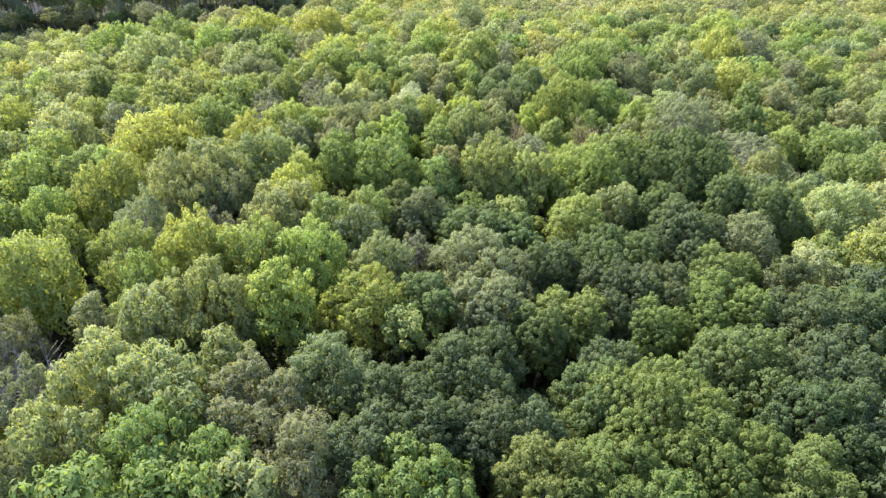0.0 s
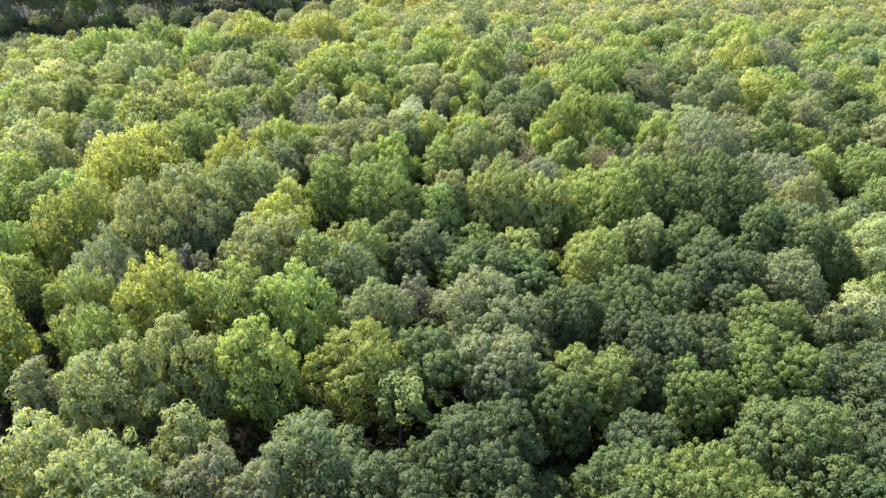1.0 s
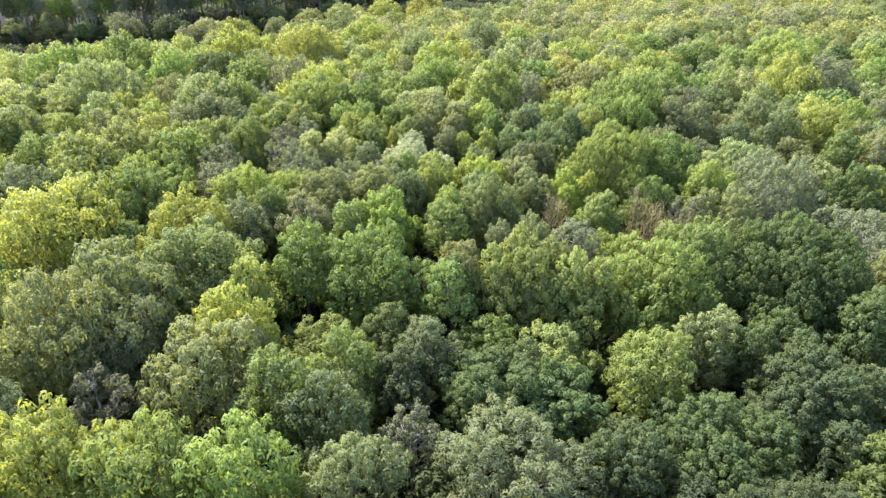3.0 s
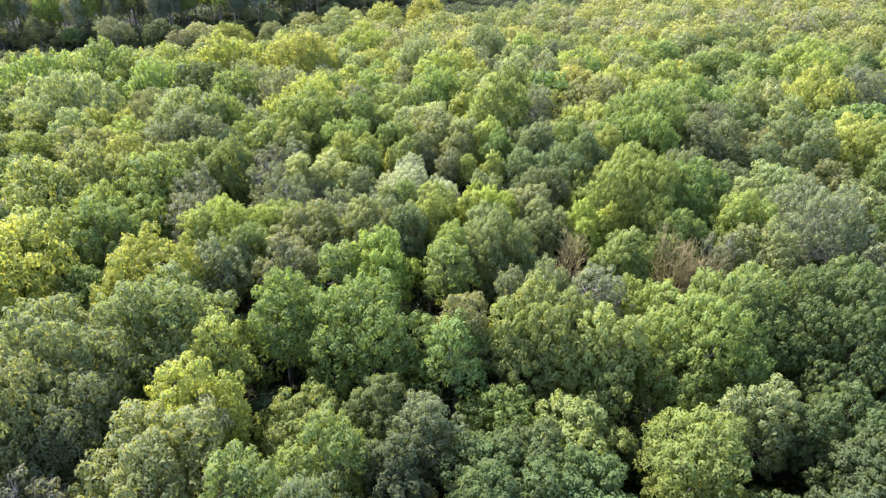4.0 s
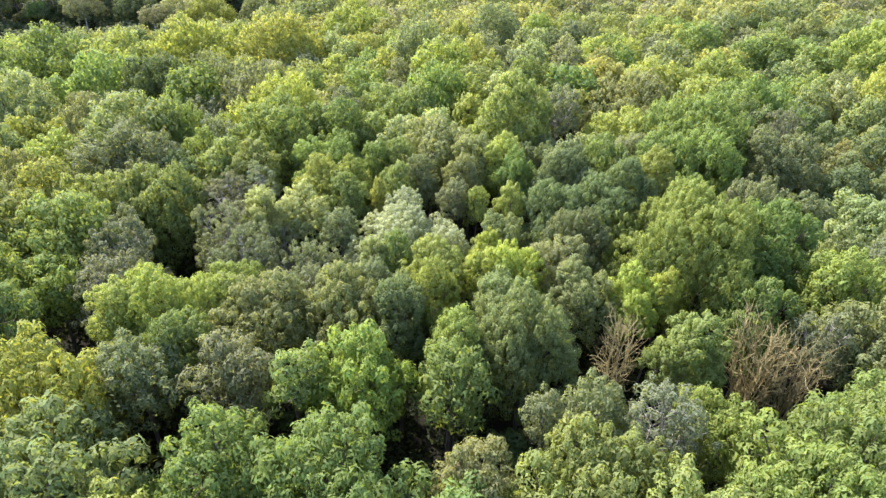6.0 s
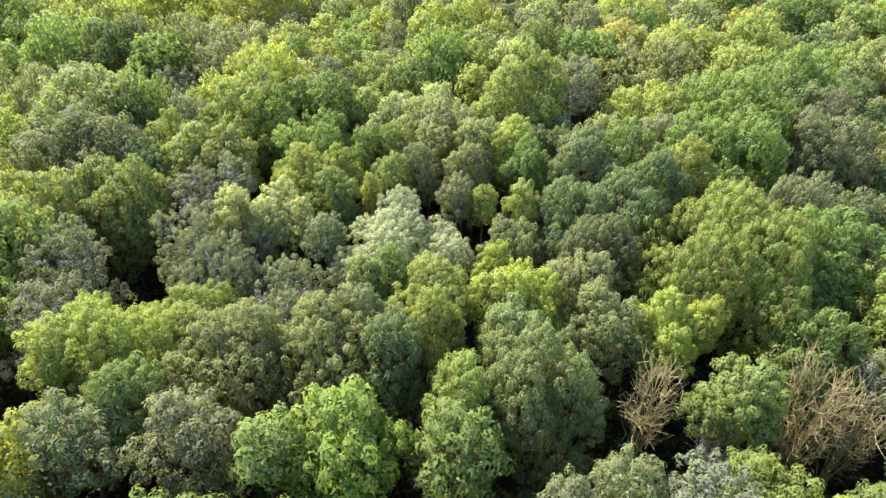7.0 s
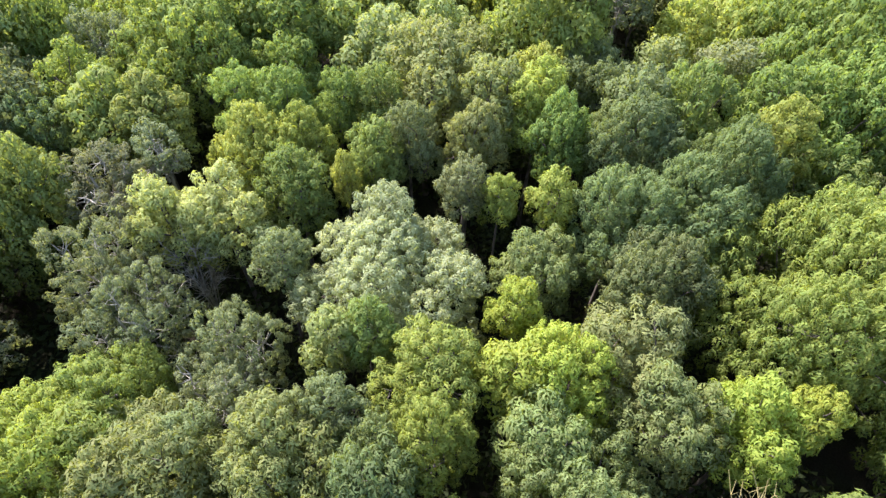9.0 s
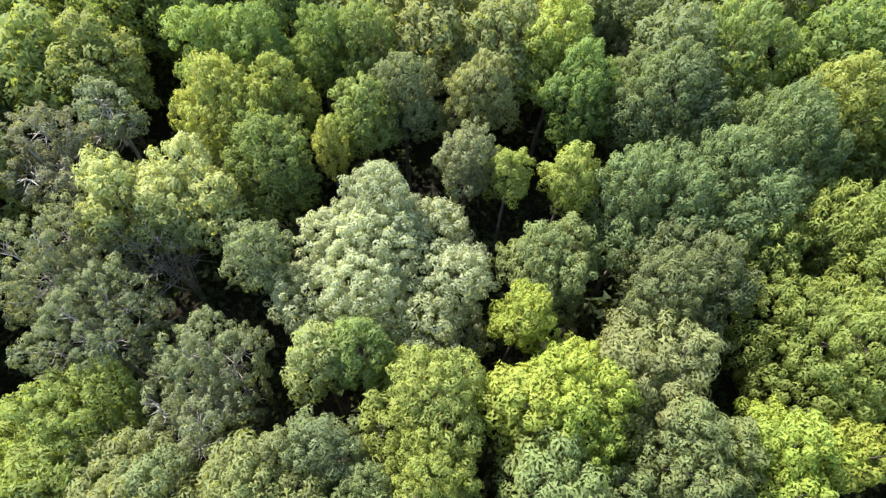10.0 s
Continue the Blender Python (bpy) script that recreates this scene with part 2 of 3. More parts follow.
def trunk_mesh(rng, depth, bark, stout):
    fork = NOMINAL_TOP - depth * 0.55
    lean = rng.uniform(-0.3, 0.3, 2)
    heights = [-0.4, 0.25, 1.2, fork * 0.5, fork, fork + depth * 0.3]
    pts = [(lean[0] * (h / fork) ** 2 + rng.uniform(-0.05, 0.05), lean[1] * (h / fork) ** 2 + rng.uniform(-0.05, 0.05), h) for h in heights]
    v, f = tube(pts, [stout * w for w in (1.6, 1.15, 0.9, 0.75, 0.58, 0.2)], 7)
    return mesh_of("trunk", v, f, [bark], smooth=True)


def limb_mesh(rng, centres, radii, depth, bark, twigs):
    """One limb that forks to some of the lobes, with side twigs."""
    pieces = []
    root = np.array([0, 0, NOMINAL_TOP - depth * rng.uniform(0.55, 0.8)])
    hub = root * 0.6 + centres.mean(0) * 0.4
    pieces.append(tube([root, (root + hub) / 2 + rng.normal(size=3) * 0.12, hub], [0.11, 0.09, 0.075], 4))
    for c, r in zip(centres, radii):
        knee = hub * 0.45 + c * 0.55 + rng.normal(size=3) * 0.22
        end = c + unit(c - root) * r * 0.85
        pieces.append(tube([hub, knee, c, end], [0.07, 0.05, 0.035, 0.012], 4))
        for _ in range(twigs):
            a = knee + (c - knee) * rng.uniform(0.2, 1.0)
            b = a + unit(rng.normal(size=3) + np.array([0, 0, 0.5])) * r * rng.uniform(0.75, 1.2)
            m = (a + b) / 2 + rng.normal(size=3) * 0.12
            pieces.append(tube([a, m, b], [0.03, 0.02, 0.008], 3))
    v, f = join(pieces)
    return mesh_of("limb", v, f, [bark], smooth=True)


# masses, bulk: number and size of a crown's boughs; gap, puff, wide: spacing, radius and leaf width of its tufts, next to an ash's
KINDS = {
    "ash_tree": dict(masses=1.0, bulk=1.0, gap=1.0, puff=1.0, wide=1.0, droop=0.16, upward=0.5, leaf=LEAF, bark=BARK),
    "oak_tree": dict(masses=1.3, bulk=0.85, gap=0.78, puff=0.75, wide=1.05, droop=0.05, upward=0.35, leaf=LEAF, bark=BARK),
    "willow_tree": dict(masses=1.1, bulk=0.95, gap=0.84, puff=0.82, wide=0.8, droop=0.08, upward=0.6, leaf=GREY_LEAF, bark=BARK),
    "maple_tree": dict(masses=0.9, bulk=1.05, gap=1.0, puff=1.0, wide=1.15, droop=0.2, upward=0.4, leaf=LEAF, bark=BARK),
    "birch_tree": dict(masses=1.4, bulk=0.85, gap=0.85, puff=0.78, wide=0.8, droop=0.3, upward=0.2, leaf=LEAF, bark=BARK),
}
KINDS["beech_tree"] = dict(KINDS["oak_tree"], masses=1.4, bulk=1.0, depth=11.0, bark=TWIG_BARK)
KINDS["wych_elm_tree"] = dict(KINDS["ash_tree"])
KINDS["sycamore_tree"] = dict(KINDS["ash_tree"])
KINDS["hazel_tree"] = dict(KINDS["oak_tree"], masses=1.1, bulk=0.95)
# spacing of the tufts, leaves in one, its radius, width of a leaf, shading as a ball
LEVELS = {"close": (0.62, 44, 0.29, 0.088, 1.1), "near": (0.80, 31, 0.37, 0.145, 1.05), "middle": (0.94, 24, 0.44, 0.20, 0.95),
          "far": (1.08, 16, 0.52, 0.29, 0.85), "remote": (1.5, 9, 0.75, 0.55, 0.7)}
# a sparse crown, in which the branches show
THIN = {"close": 0.52, "near": 0.55, "middle": 0.65, "far": 0.8, "remote": 0.9}
SHAPES = {}


def shapes_of(kind, size, level, thin):
    """Trunk, limb and crown meshes of a kind of tree at one size and level of detail, built once."""
    key = (kind, size, level, thin)
    if key not in SHAPES:
        k, made = KINDS[kind], []
        depth = k.get("depth", SIZES[size])
        for i in range(1 if level == "remote" else 2):
            rng = np.random.default_rng([sorted(KINDS).index(kind), int(size * 10), sorted(THIN).index(level), i, int(thin)])
            centres, radii = boughs_of(rng, size, depth, k["masses"], k["bulk"])
            spacing, leaves, reach, width, ball = LEVELS[level]
            v, f, n = leaf_tufts(rng, centres, radii, spacing * k["gap"], leaves, reach * k["puff"], width * k["wide"], depth, upward=k["upward"],
                                 share=THIN[level] if thin else 1.0, droop=k["droop"], ball=ball)
            crown = mesh_of("crown", v, f, [k["leaf"]], normals=n)
            bark = TWIG_BARK if thin else k["bark"]
            trunk = trunk_mesh(rng, depth, bark, 0.09 + 0.03 * size)
            limbs = []
            if level in ("close", "near") or (thin and level == "middle"):
                share = 4 if size > 2 else 2
                for j in range(share):
                    limbs.append(limb_mesh(rng, centres[j::share], radii[j::share], depth, bark, 10 if thin else 2))
            made.append((trunk, limbs, crown))
        SHAPES[key] = made
    return SHAPES[key]


PLANTED = []
LUCK = random.Random(11)


def part(name, mesh, parent):
    ob = new(name, mesh)
    ob.parent = parent
    return ob


def plant(kind, x, y, top, radius, colour, label, thin=False, level=None, group="woodland trees"):
    """One tree: its base at (x, y), the crown's top at height top, the crown's radius in metres."""
    if level is None:
        if 85.0 < y < 116.0 and abs(x + 7.0) < 22.5:
            level = "close"
        elif 27.0 < y < 122.0 and abs(x + 5.0) < 33.0:
            level = "near"
        else:
            level = "middle" if 20.0 < y < 132.0 and abs(x + 3.0) < 20.0 + 0.42 * y else "far"
    ground = terrain(x, y)
    size = min(SIZES, key=lambda s: abs(math.log(s / radius)))
    trunk, limbs, crown = LUCK.choice(shapes_of(kind, size, level, thin))
    tree = new(kind)
    tree.location = (x, y, ground)
    tree.rotation_euler = (0, 0, LUCK.uniform(0, 6.283))
    tree.scale = (radius / size * LUCK.uniform(0.94, 1.06), radius / size * LUCK.uniform(0.94, 1.06), (top - ground) / NOMINAL_TOP)
    part("trunk", trunk, tree)
    for limb in limbs:
        part("limb", limb, tree)
    part("crown", crown, tree).color = (*colour, 1.0)
    tagged(tree, label, "tree", group=group)
    PLANTED.append((x, y, radius))
    return tree


# tone: kind of tree, leaf colour, label, thin crown
TONES = {
    "green_ash": ("ash_tree", (0.134, 0.190, 0.053), "mid-green ash tree with tufted leaves in full leaf"),
    "sycamore": ("sycamore_tree", (0.167, 0.218, 0.054), "fresh green sycamore tree with a domed leafy crown"),
    "yellow_ash": ("ash_tree", (0.210, 0.249, 0.059), "yellow-green ash tree with a domed tufted crown"),
    "golden_ash": ("ash_tree", (0.204, 0.230, 0.053), "golden yellow-green ash tree turning early"),
    "cream_elm": ("wych_elm_tree", (0.255, 0.294, 0.112), "pale cream-green elm tree with a rounded crown"),
    "pale_elm": ("wych_elm_tree", (0.191, 0.231, 0.091), "pale green elm tree with loose tufts of leaves"),
    "grey_elm": ("wych_elm_tree", (0.164, 0.203, 0.076), "greyish green elm tree with loose tufts of leaves"),
    "tufted_ash": ("ash_tree", (0.112, 0.152, 0.062), "dark blue-green ash tree with close leaf tufts"),
    "bright_maple": ("maple_tree", (0.170, 0.222, 0.062), "bright green maple tree with a full crown"),
    "lush_maple": ("maple_tree", (0.178, 0.238, 0.055), "vivid green maple tree with a rounded crown"),
    "lime_maple": ("maple_tree", (0.215, 0.270, 0.047), "lime yellow maple tree with a sunlit crown"),
    "pale_maple": ("maple_tree", (0.178, 0.226, 0.080), "pale green maple tree with a narrow crown"),
    "gold_birch": ("birch_tree", (0.188, 0.226, 0.053), "olive gold birch tree with fine leaves"),
    "olive_birch": ("birch_tree", (0.160, 0.182, 0.068), "olive brown birch tree with fine leaves"),
    "oak": ("oak_tree", (0.087, 0.126, 0.040), "mid-green oak tree with a dense lumpy crown"),
    "fresh_oak": ("oak_tree", (0.113, 0.156, 0.040), "fresh green oak tree with a broad lumpy crown"),
    "dark_oak": ("oak_tree", (0.072, 0.101, 0.039), "dark green oak tree with a dense crown"),
    "silver_oak": ("oak_tree", (0.136, 0.168, 0.078), "silvery green oak tree with a dense crown"),
    # beech leaf colour lifted and greyed: the haze of distance is put into it
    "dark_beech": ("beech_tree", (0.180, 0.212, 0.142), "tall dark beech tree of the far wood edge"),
    "hazel": ("hazel_tree", (0.088, 0.126, 0.045), "low dark green hazel tree in the shade"),
    "grey_willow": ("willow_tree", (0.146, 0.174, 0.076), "grey-green willow tree with fine downy leaves"),
    "silver_willow": ("willow_tree", (0.245, 0.282, 0.150), "silvery white willow tree with a spreading crown"),
    "downy_willow": ("willow_tree", (0.150, 0.192, 0.078), "soft green willow tree with fine leaves"),
    "thin_willow": ("willow_tree", (0.150, 0.174, 0.088), "sparse olive-grey willow tree with bare twigs showing", True),
    "brown_willow": ("willow_tree", (0.142, 0.166, 0.086), "brownish grey willow tree with thinning leaves", True),
}


def grow(tone, x, y, top, radius, **more):
    kind, colour, label, *thin = TONES[tone]
    k = LUCK.uniform(0.9, 1.1)
    tint = tuple(c * k * LUCK.uniform(0.95, 1.05) for c in colour)
    return plant(kind, x, y, top, radius, tint, label, bool(thin), **more)


def dead_tree(x, y, top, spread, stems, seed, label, bark=TWIG_BARK):
    """A leafless tree: upright forking boughs with many fine twigs."""
    rng = np.random.default_rng(seed)
    ground = terrain(x, y)
    tree = new("dead_tree")
    tree.location = (x, y, ground)
    height = top - ground
    v, f = tube([(0, 0, -0.4), (0.05, 0.02, 1.0), (0.0, 0.1, height * 0.35)], [0.28, 0.2, 0.14], 7)
    part("trunk", mesh_of("trunk", v, f, [bark], smooth=True), tree)
    for i in range(stems):
        w = i * 2.4 + rng.uniform(-0.4, 0.4)
        out = spread * rng.uniform(0.2, 1.0)
        side = np.array([math.cos(w), math.sin(w), 0.0])
        foot = np.array([0.0, 0.1, height * rng.uniform(0.12, 0.35)])
        tip = side * out + np.array([0, 0, height * rng.uniform(0.82, 1.0)])
        mid = foot * 0.5 + tip * 0.5 + side * out * 0.22 + rng.normal(size=3) * 0.2
        pieces = [tube([foot, mid, tip], [0.055, 0.036, 0.012], 5)]
        for _ in range(16):
            s = rng.uniform(0.3, 0.98)
            a = foot + (mid - foot) * s * 2 if s < 0.5 else mid + (tip - mid) * (s * 2 - 1)
            b = a + unit(rng.normal(size=3) * 0.42 + side * 0.5 + np.array([0, 0, 1.1])) * rng.uniform(0.9, 2.4)
            c = (a + b) / 2 + rng.normal(size=3) * 0.16
            pieces.append(tube([a, c, b], [0.024, 0.019, 0.010], 3))
            for _ in range(2):
                e = c + unit(rng.normal(size=3) * 0.8 + np.array([0, 0, 0.9])) * rng.uniform(0.4, 1.0)
                pieces.append(tube([c, e], [0.015, 0.008], 3))
        v, f = join(pieces)
        part("limb", mesh_of("limb", v, f, [bark], smooth=True), tree)
    tagged(tree, label, "tree", group="dead trees")
    PLANTED.append((x, y, spread * 0.75))


# ---- trees of the flown-over wood, by distance ----
grow("green_ash", -21.6, 23.7, 16.0, 3.1)
grow("green_ash", -16.4, 24.7, 15.9, 3.9)
grow("grey_elm", -12.9, 25.2, 15.3, 2.9)
grow("grey_willow", -27.1, 25.5, 15.9, 2.3)
grow("fresh_oak", -2.9, 27.0, 14.9, 5.3)
grow("green_ash", -19.2, 27.2, 16.3, 3.7)
grow("green_ash", -15.0, 27.4, 15.5, 2.6)
grow("grey_elm", -25.5, 27.5, 16.5, 3.9)
grow("fresh_oak", 13.5, 28.3, 13.8, 3.1)
grow("grey_willow", -10.0, 28.5, 15.2, 3.7)
grow("fresh_oak", 5.7, 28.9, 14.2, 3.8)
grow("fresh_oak", 10.4, 29.0, 14.1, 4.1)
grow("dark_oak", -6.3, 30.2, 14.5, 3.1)
grow("fresh_oak", 23.9, 30.3, 14.0, 3.7)
grow("grey_elm", -20.5, 31.8, 17.0, 4.5)
grow("grey_willow", -14.9, 32.2, 16.0, 4.4)
grow("brown_willow", -30.8, 32.3, 15.9, 2.5)
grow("fresh_oak", 18.8, 32.4, 14.1, 4.6)
grow("dark_oak", -2.5, 32.6, 14.2, 3.7)
grow("dark_oak", 2.0, 33.1, 14.1, 3.8)
grow("dark_oak", 5.2, 33.3, 13.7, 2.4)
grow("pale_elm", -26.3, 33.8, 16.5, 3.7)
grow("dark_oak", -5.0, 34.8, 14.1, 3.9)
grow("fresh_oak", 14.3, 34.9, 14.7, 6.8)
grow("dark_oak", 26.3, 35.8, 14.4, 5.1)
grow("dark_oak", 30.1, 37.1, 14.0, 3.6)
grow("tufted_ash", -9.7, 37.4, 14.8, 4.1)
grow("oak", 10.6, 37.8, 13.8, 3.6)
grow("brown_willow", -37.0, 38.6, 15.6, 3.2)
grow("grey_willow", -30.6, 41.2, 14.6, 1.9)
grow("dark_oak", 0.7, 39.6, 14.3, 5.4)
grow("grey_elm", -24.8, 40.8, 16.3, 4.0)
grow("oak", 22.7, 41.9, 14.2, 5.3)
grow("dark_oak", 30.1, 42.5, 14.3, 5.0)
grow("grey_elm", -21.5, 43.3, 17.0, 5.1)
grow("bright_maple", -5.1, 44.0, 13.3, 2.0)
grow("lush_maple", -15.7, 44.8, 16.8, 3.8)
grow("green_ash", -28.1, 45.0, 16.3, 3.4)
grow("oak", 7.0, 45.8, 13.5, 3.4)
grow("sycamore", -39.0, 45.8, 17.0, 5.5)
grow("gold_birch", -9.0, 46.5, 15.3, 4.1)
grow("fresh_oak", 17.7, 47.6, 13.1, 3.4)
grow("dark_oak", 31.2, 48.2, 14.6, 6.1)
grow("oak", -3.4, 48.5, 14.0, 3.1)
grow("silver_oak", 2.5, 48.5, 14.4, 4.2)
grow("fresh_oak", 10.4, 48.6, 13.1, 4.2)
grow("green_ash", -30.5, 49.0, 16.8, 3.6)
grow("dark_oak", 36.5, 49.1, 14.3, 4.7)
grow("sycamore", -19.6, 50.3, 17.3, 4.1)
grow("yellow_ash", -25.2, 50.5, 17.6, 5.3)
grow("sycamore", -14.6, 51.3, 16.9, 4.0)
grow("fresh_oak", 24.4, 51.4, 13.7, 5.4)
grow("dark_oak", 14.8, 52.6, 13.5, 5.1)
grow("dark_oak", 19.7, 53.1, 13.3, 4.7)
grow("downy_willow", -8.4, 53.3, 14.8, 3.3)
grow("thin_willow", -32.4, 54.4, 16.9, 3.9)
grow("downy_willow", 1.1, 55.6, 14.1, 5.9)
grow("fresh_oak", 26.2, 56.7, 13.7, 4.2)
grow("dark_oak", 9.1, 57.9, 13.0, 3.3)
grow("tufted_ash", -11.4, 58.1, 15.1, 3.5)
grow("green_ash", -14.8, 59.2, 15.5, 3.0)
grow("oak", 15.6, 59.4, 13.8, 5.6)
grow("pale_elm", -20.2, 61.5, 15.9, 5.5)
grow("oak", 5.0, 62.6, 12.9, 3.1)
grow("oak", 0.7, 62.9, 13.3, 4.1)
grow("green_ash", -11.2, 63.1, 14.6, 3.3)
grow("grey_elm", -32.5, 63.4, 17.5, 6.6)
grow("dark_oak", 24.1, 63.6, 14.3, 5.9)
grow("dark_oak", -7.1, 63.6, 13.7, 2.7)
grow("grey_willow", -28.0, 64.0, 16.2, 3.6)
grow("sycamore", -40.8, 64.5, 16.5, 4.7)
grow("oak", 4.2, 64.8, 12.6, 2.3)
grow("oak", -1.5, 64.9, 12.4, 2.9)
grow("oak", 1.6, 66.0, 12.6, 2.9)
grow("sycamore", 12.5, 66.5, 13.7, 4.0)
grow("yellow_ash", -20.3, 66.7, 15.6, 3.7)
grow("grey_elm", -30.4, 68.0, 17.4, 6.0)
grow("oak", 22.6, 69.9, 14.0, 3.5)
grow("oak", 35.9, 71.1, 14.5, 4.9)
grow("yellow_ash", -20.6, 71.9, 15.1, 2.6)
grow("oak", 31.3, 72.8, 15.0, 5.0)
grow("grey_elm", -26.0, 74.1, 16.7, 6.1)
grow("green_ash", -3.8, 74.2, 14.3, 2.9)
grow("bright_maple", 7.4, 75.4, 15.4, 3.7)
grow("sycamore", -0.2, 75.8, 14.9, 2.3)
grow("green_ash", -11.2, 76.0, 15.9, 5.5)
grow("sycamore", 14.6, 76.3, 15.8, 4.9)
grow("green_ash", -17.5, 76.4, 15.8, 4.5)
grow("bright_maple", 3.6, 76.8, 16.0, 4.8)
grow("olive_birch", -3.4, 77.2, 14.9, 2.6)
grow("sycamore", 13.4, 79.3, 15.3, 3.0)
grow("yellow_ash", -42.4, 79.6, 16.7, 7.2)
grow("golden_ash", -29.6, 79.9, 16.3, 5.3)
grow("green_ash", 18.2, 80.0, 16.6, 5.6)
grow("oak", 27.0, 80.1, 17.0, 7.5)
grow("grey_willow", 0.7, 81.3, 15.0, 1.5)
grow("brown_willow", 7.7, 81.9, 15.2, 2.9)
grow("grey_willow", 3.6, 82.3, 15.2, 2.4)
grow("green_ash", -14.3, 82.5, 15.7, 2.0)
grow("grey_willow", -24.6, 82.7, 15.0, 3.1)
grow("grey_willow", -18.9, 83.3, 15.2, 3.0)
grow("lush_maple", -10.5, 83.7, 16.2, 3.7)
grow("sycamore", -41.1, 84.3, 15.8, 4.5)
grow("green_ash", -5.2, 84.6, 15.1, 2.9)
grow("green_ash", -22.8, 85.5, 14.7, 2.9)
grow("green_ash", -36.9, 85.8, 15.8, 4.4)
grow("sycamore", -5.1, 87.8, 15.0, 2.3)
grow("yellow_ash", -28.8, 88.7, 14.5, 2.6)
grow("bright_maple", 11.0, 89.6, 14.6, 2.7)
grow("grey_elm", -19.2, 89.5, 15.2, 4.4)
grow("grey_elm", -0.2, 89.6, 16.0, 4.7)
grow("yellow_ash", -25.6, 89.6, 15.1, 5.0)
grow("tufted_ash", -9.1, 89.9, 15.3, 2.6)
grow("grey_elm", -13.4, 90.0, 15.5, 3.8)
grow("thin_willow", 40.2, 90.7, 13.0, 8.1)
grow("sycamore", -22.1, 91.1, 13.8, 1.9)
grow("grey_willow", -17.4, 91.4, 14.2, 1.7)
grow("thin_willow", -31.3, 91.8, 14.6, 2.8)
grow("grey_elm", 24.9, 91.9, 14.8, 3.9)
grow("grey_willow", -9.4, 91.9, 14.8, 1.1)
grow("grey_elm", -14.5, 92.0, 14.6, 1.6)
grow("thin_willow", 21.2, 92.3, 13.7, 2.6)
grow("gold_birch", -7.1, 92.5, 15.2, 2.3)
grow("grey_elm", -2.1, 92.9, 14.9, 2.0)
grow("grey_willow", -13.0, 93.1, 14.5, 1.1)
grow("bright_maple", -46.2, 93.1, 16.0, 5.5)
grow("grey_willow", -11.3, 93.4, 14.7, 1.7)
grow("sycamore", -22.3, 93.4, 13.7, 3.5)
grow("thin_willow", -17.0, 94.2, 13.9, 2.3)
grow("green_ash", 17.4, 94.4, 14.1, 3.3)
grow("lime_maple", 8.0, 94.7, 14.6, 2.5)
grow("grey_elm", 4.0, 94.7, 14.7, 2.8)
grow("lime_maple", 10.0, 94.8, 14.5, 1.4)
grow("gold_birch", -7.5, 95.4, 15.3, 3.0)
grow("lime_maple", -3.4, 95.8, 14.7, 2.0)
grow("lime_maple", -0.6, 96.3, 14.7, 3.2)
grow("thin_willow", -32.7, 96.3, 14.8, 3.8)
grow("thin_willow", -17.5, 96.6, 13.7, 3.2)
grow("pale_maple", -12.3, 97.2, 14.3, 1.6)
grow("bright_maple", -43.9, 97.3, 15.9, 5.2)
grow("green_ash", -10.6, 97.6, 14.4, 1.4)
grow("bright_maple", -38.2, 97.7, 15.5, 5.5)
grow("sycamore", 24.7, 97.7, 15.3, 3.5)
grow("grey_elm", 2.7, 97.8, 14.7, 3.1)
grow("brown_willow", -23.2, 97.9, 14.1, 3.4)
grow("thin_willow", 31.9, 98.5, 16.2, 6.8)
grow("lime_maple", -3.5, 100.0, 13.7, 1.6)
grow("sycamore", 13.5, 101.2, 17.5, 7.0)
grow("brown_willow", -25.6, 101.4, 14.3, 3.3)
grow("grey_willow", -16.0, 101.9, 13.8, 1.7)
grow("tufted_ash", 4.2, 102.0, 15.2, 3.4)
grow("green_ash", 20.8, 102.6, 16.2, 4.3)
grow("silver_willow", -9.8, 102.2, 13.8, 5.7)
grow("silver_willow", -10.8, 105.2, 13.9, 2.6)
grow("grey_elm", -1.9, 103.4, 13.6, 2.5)
grow("bright_maple", -37.9, 104.9, 14.6, 5.1)
grow("cream_elm", -23.1, 104.9, 13.6, 2.7)
grow("bright_maple", -33.9, 105.5, 14.6, 4.6)
grow("cream_elm", -20.2, 105.6, 13.7, 2.9)
grow("tufted_ash", 2.9, 106.6, 15.3, 3.6)
grow("brown_willow", -27.8, 106.8, 13.9, 3.1)
grow("green_ash", -16.4, 107.4, 13.8, 2.7)
grow("tufted_ash", 6.9, 107.4, 15.6, 3.5)
grow("yellow_ash", -1.2, 107.5, 14.1, 1.5)
grow("yellow_ash", -4.2, 107.7, 13.8, 1.3)
grow("grey_willow", -6.4, 108.2, 13.8, 1.7)
grow("yellow_ash", -13.6, 108.4, 13.5, 1.0)
grow("brown_willow", -25.2, 109.1, 13.5, 1.9)
grow("grey_willow", 21.9, 110.2, 15.6, 3.2)
grow("tufted_ash", 9.7, 110.3, 15.8, 3.4)
grow("yellow_ash", -19.5, 110.8, 13.9, 3.2)
grow("bright_maple", -12.4, 110.9, 13.8, 2.1)
grow("yellow_ash", -16.7, 111.4, 13.6, 2.2)
grow("bright_maple", -27.1, 112.5, 14.1, 2.9)
grow("grey_willow", -40.4, 112.6, 15.2, 6.0)
grow("grey_willow", -10.0, 112.6, 14.0, 2.3)
grow("olive_birch", -6.1, 112.8, 14.3, 2.3)
grow("tufted_ash", 4.1, 112.8, 15.2, 3.9)
grow("bright_maple", -29.8, 112.8, 14.3, 3.0)
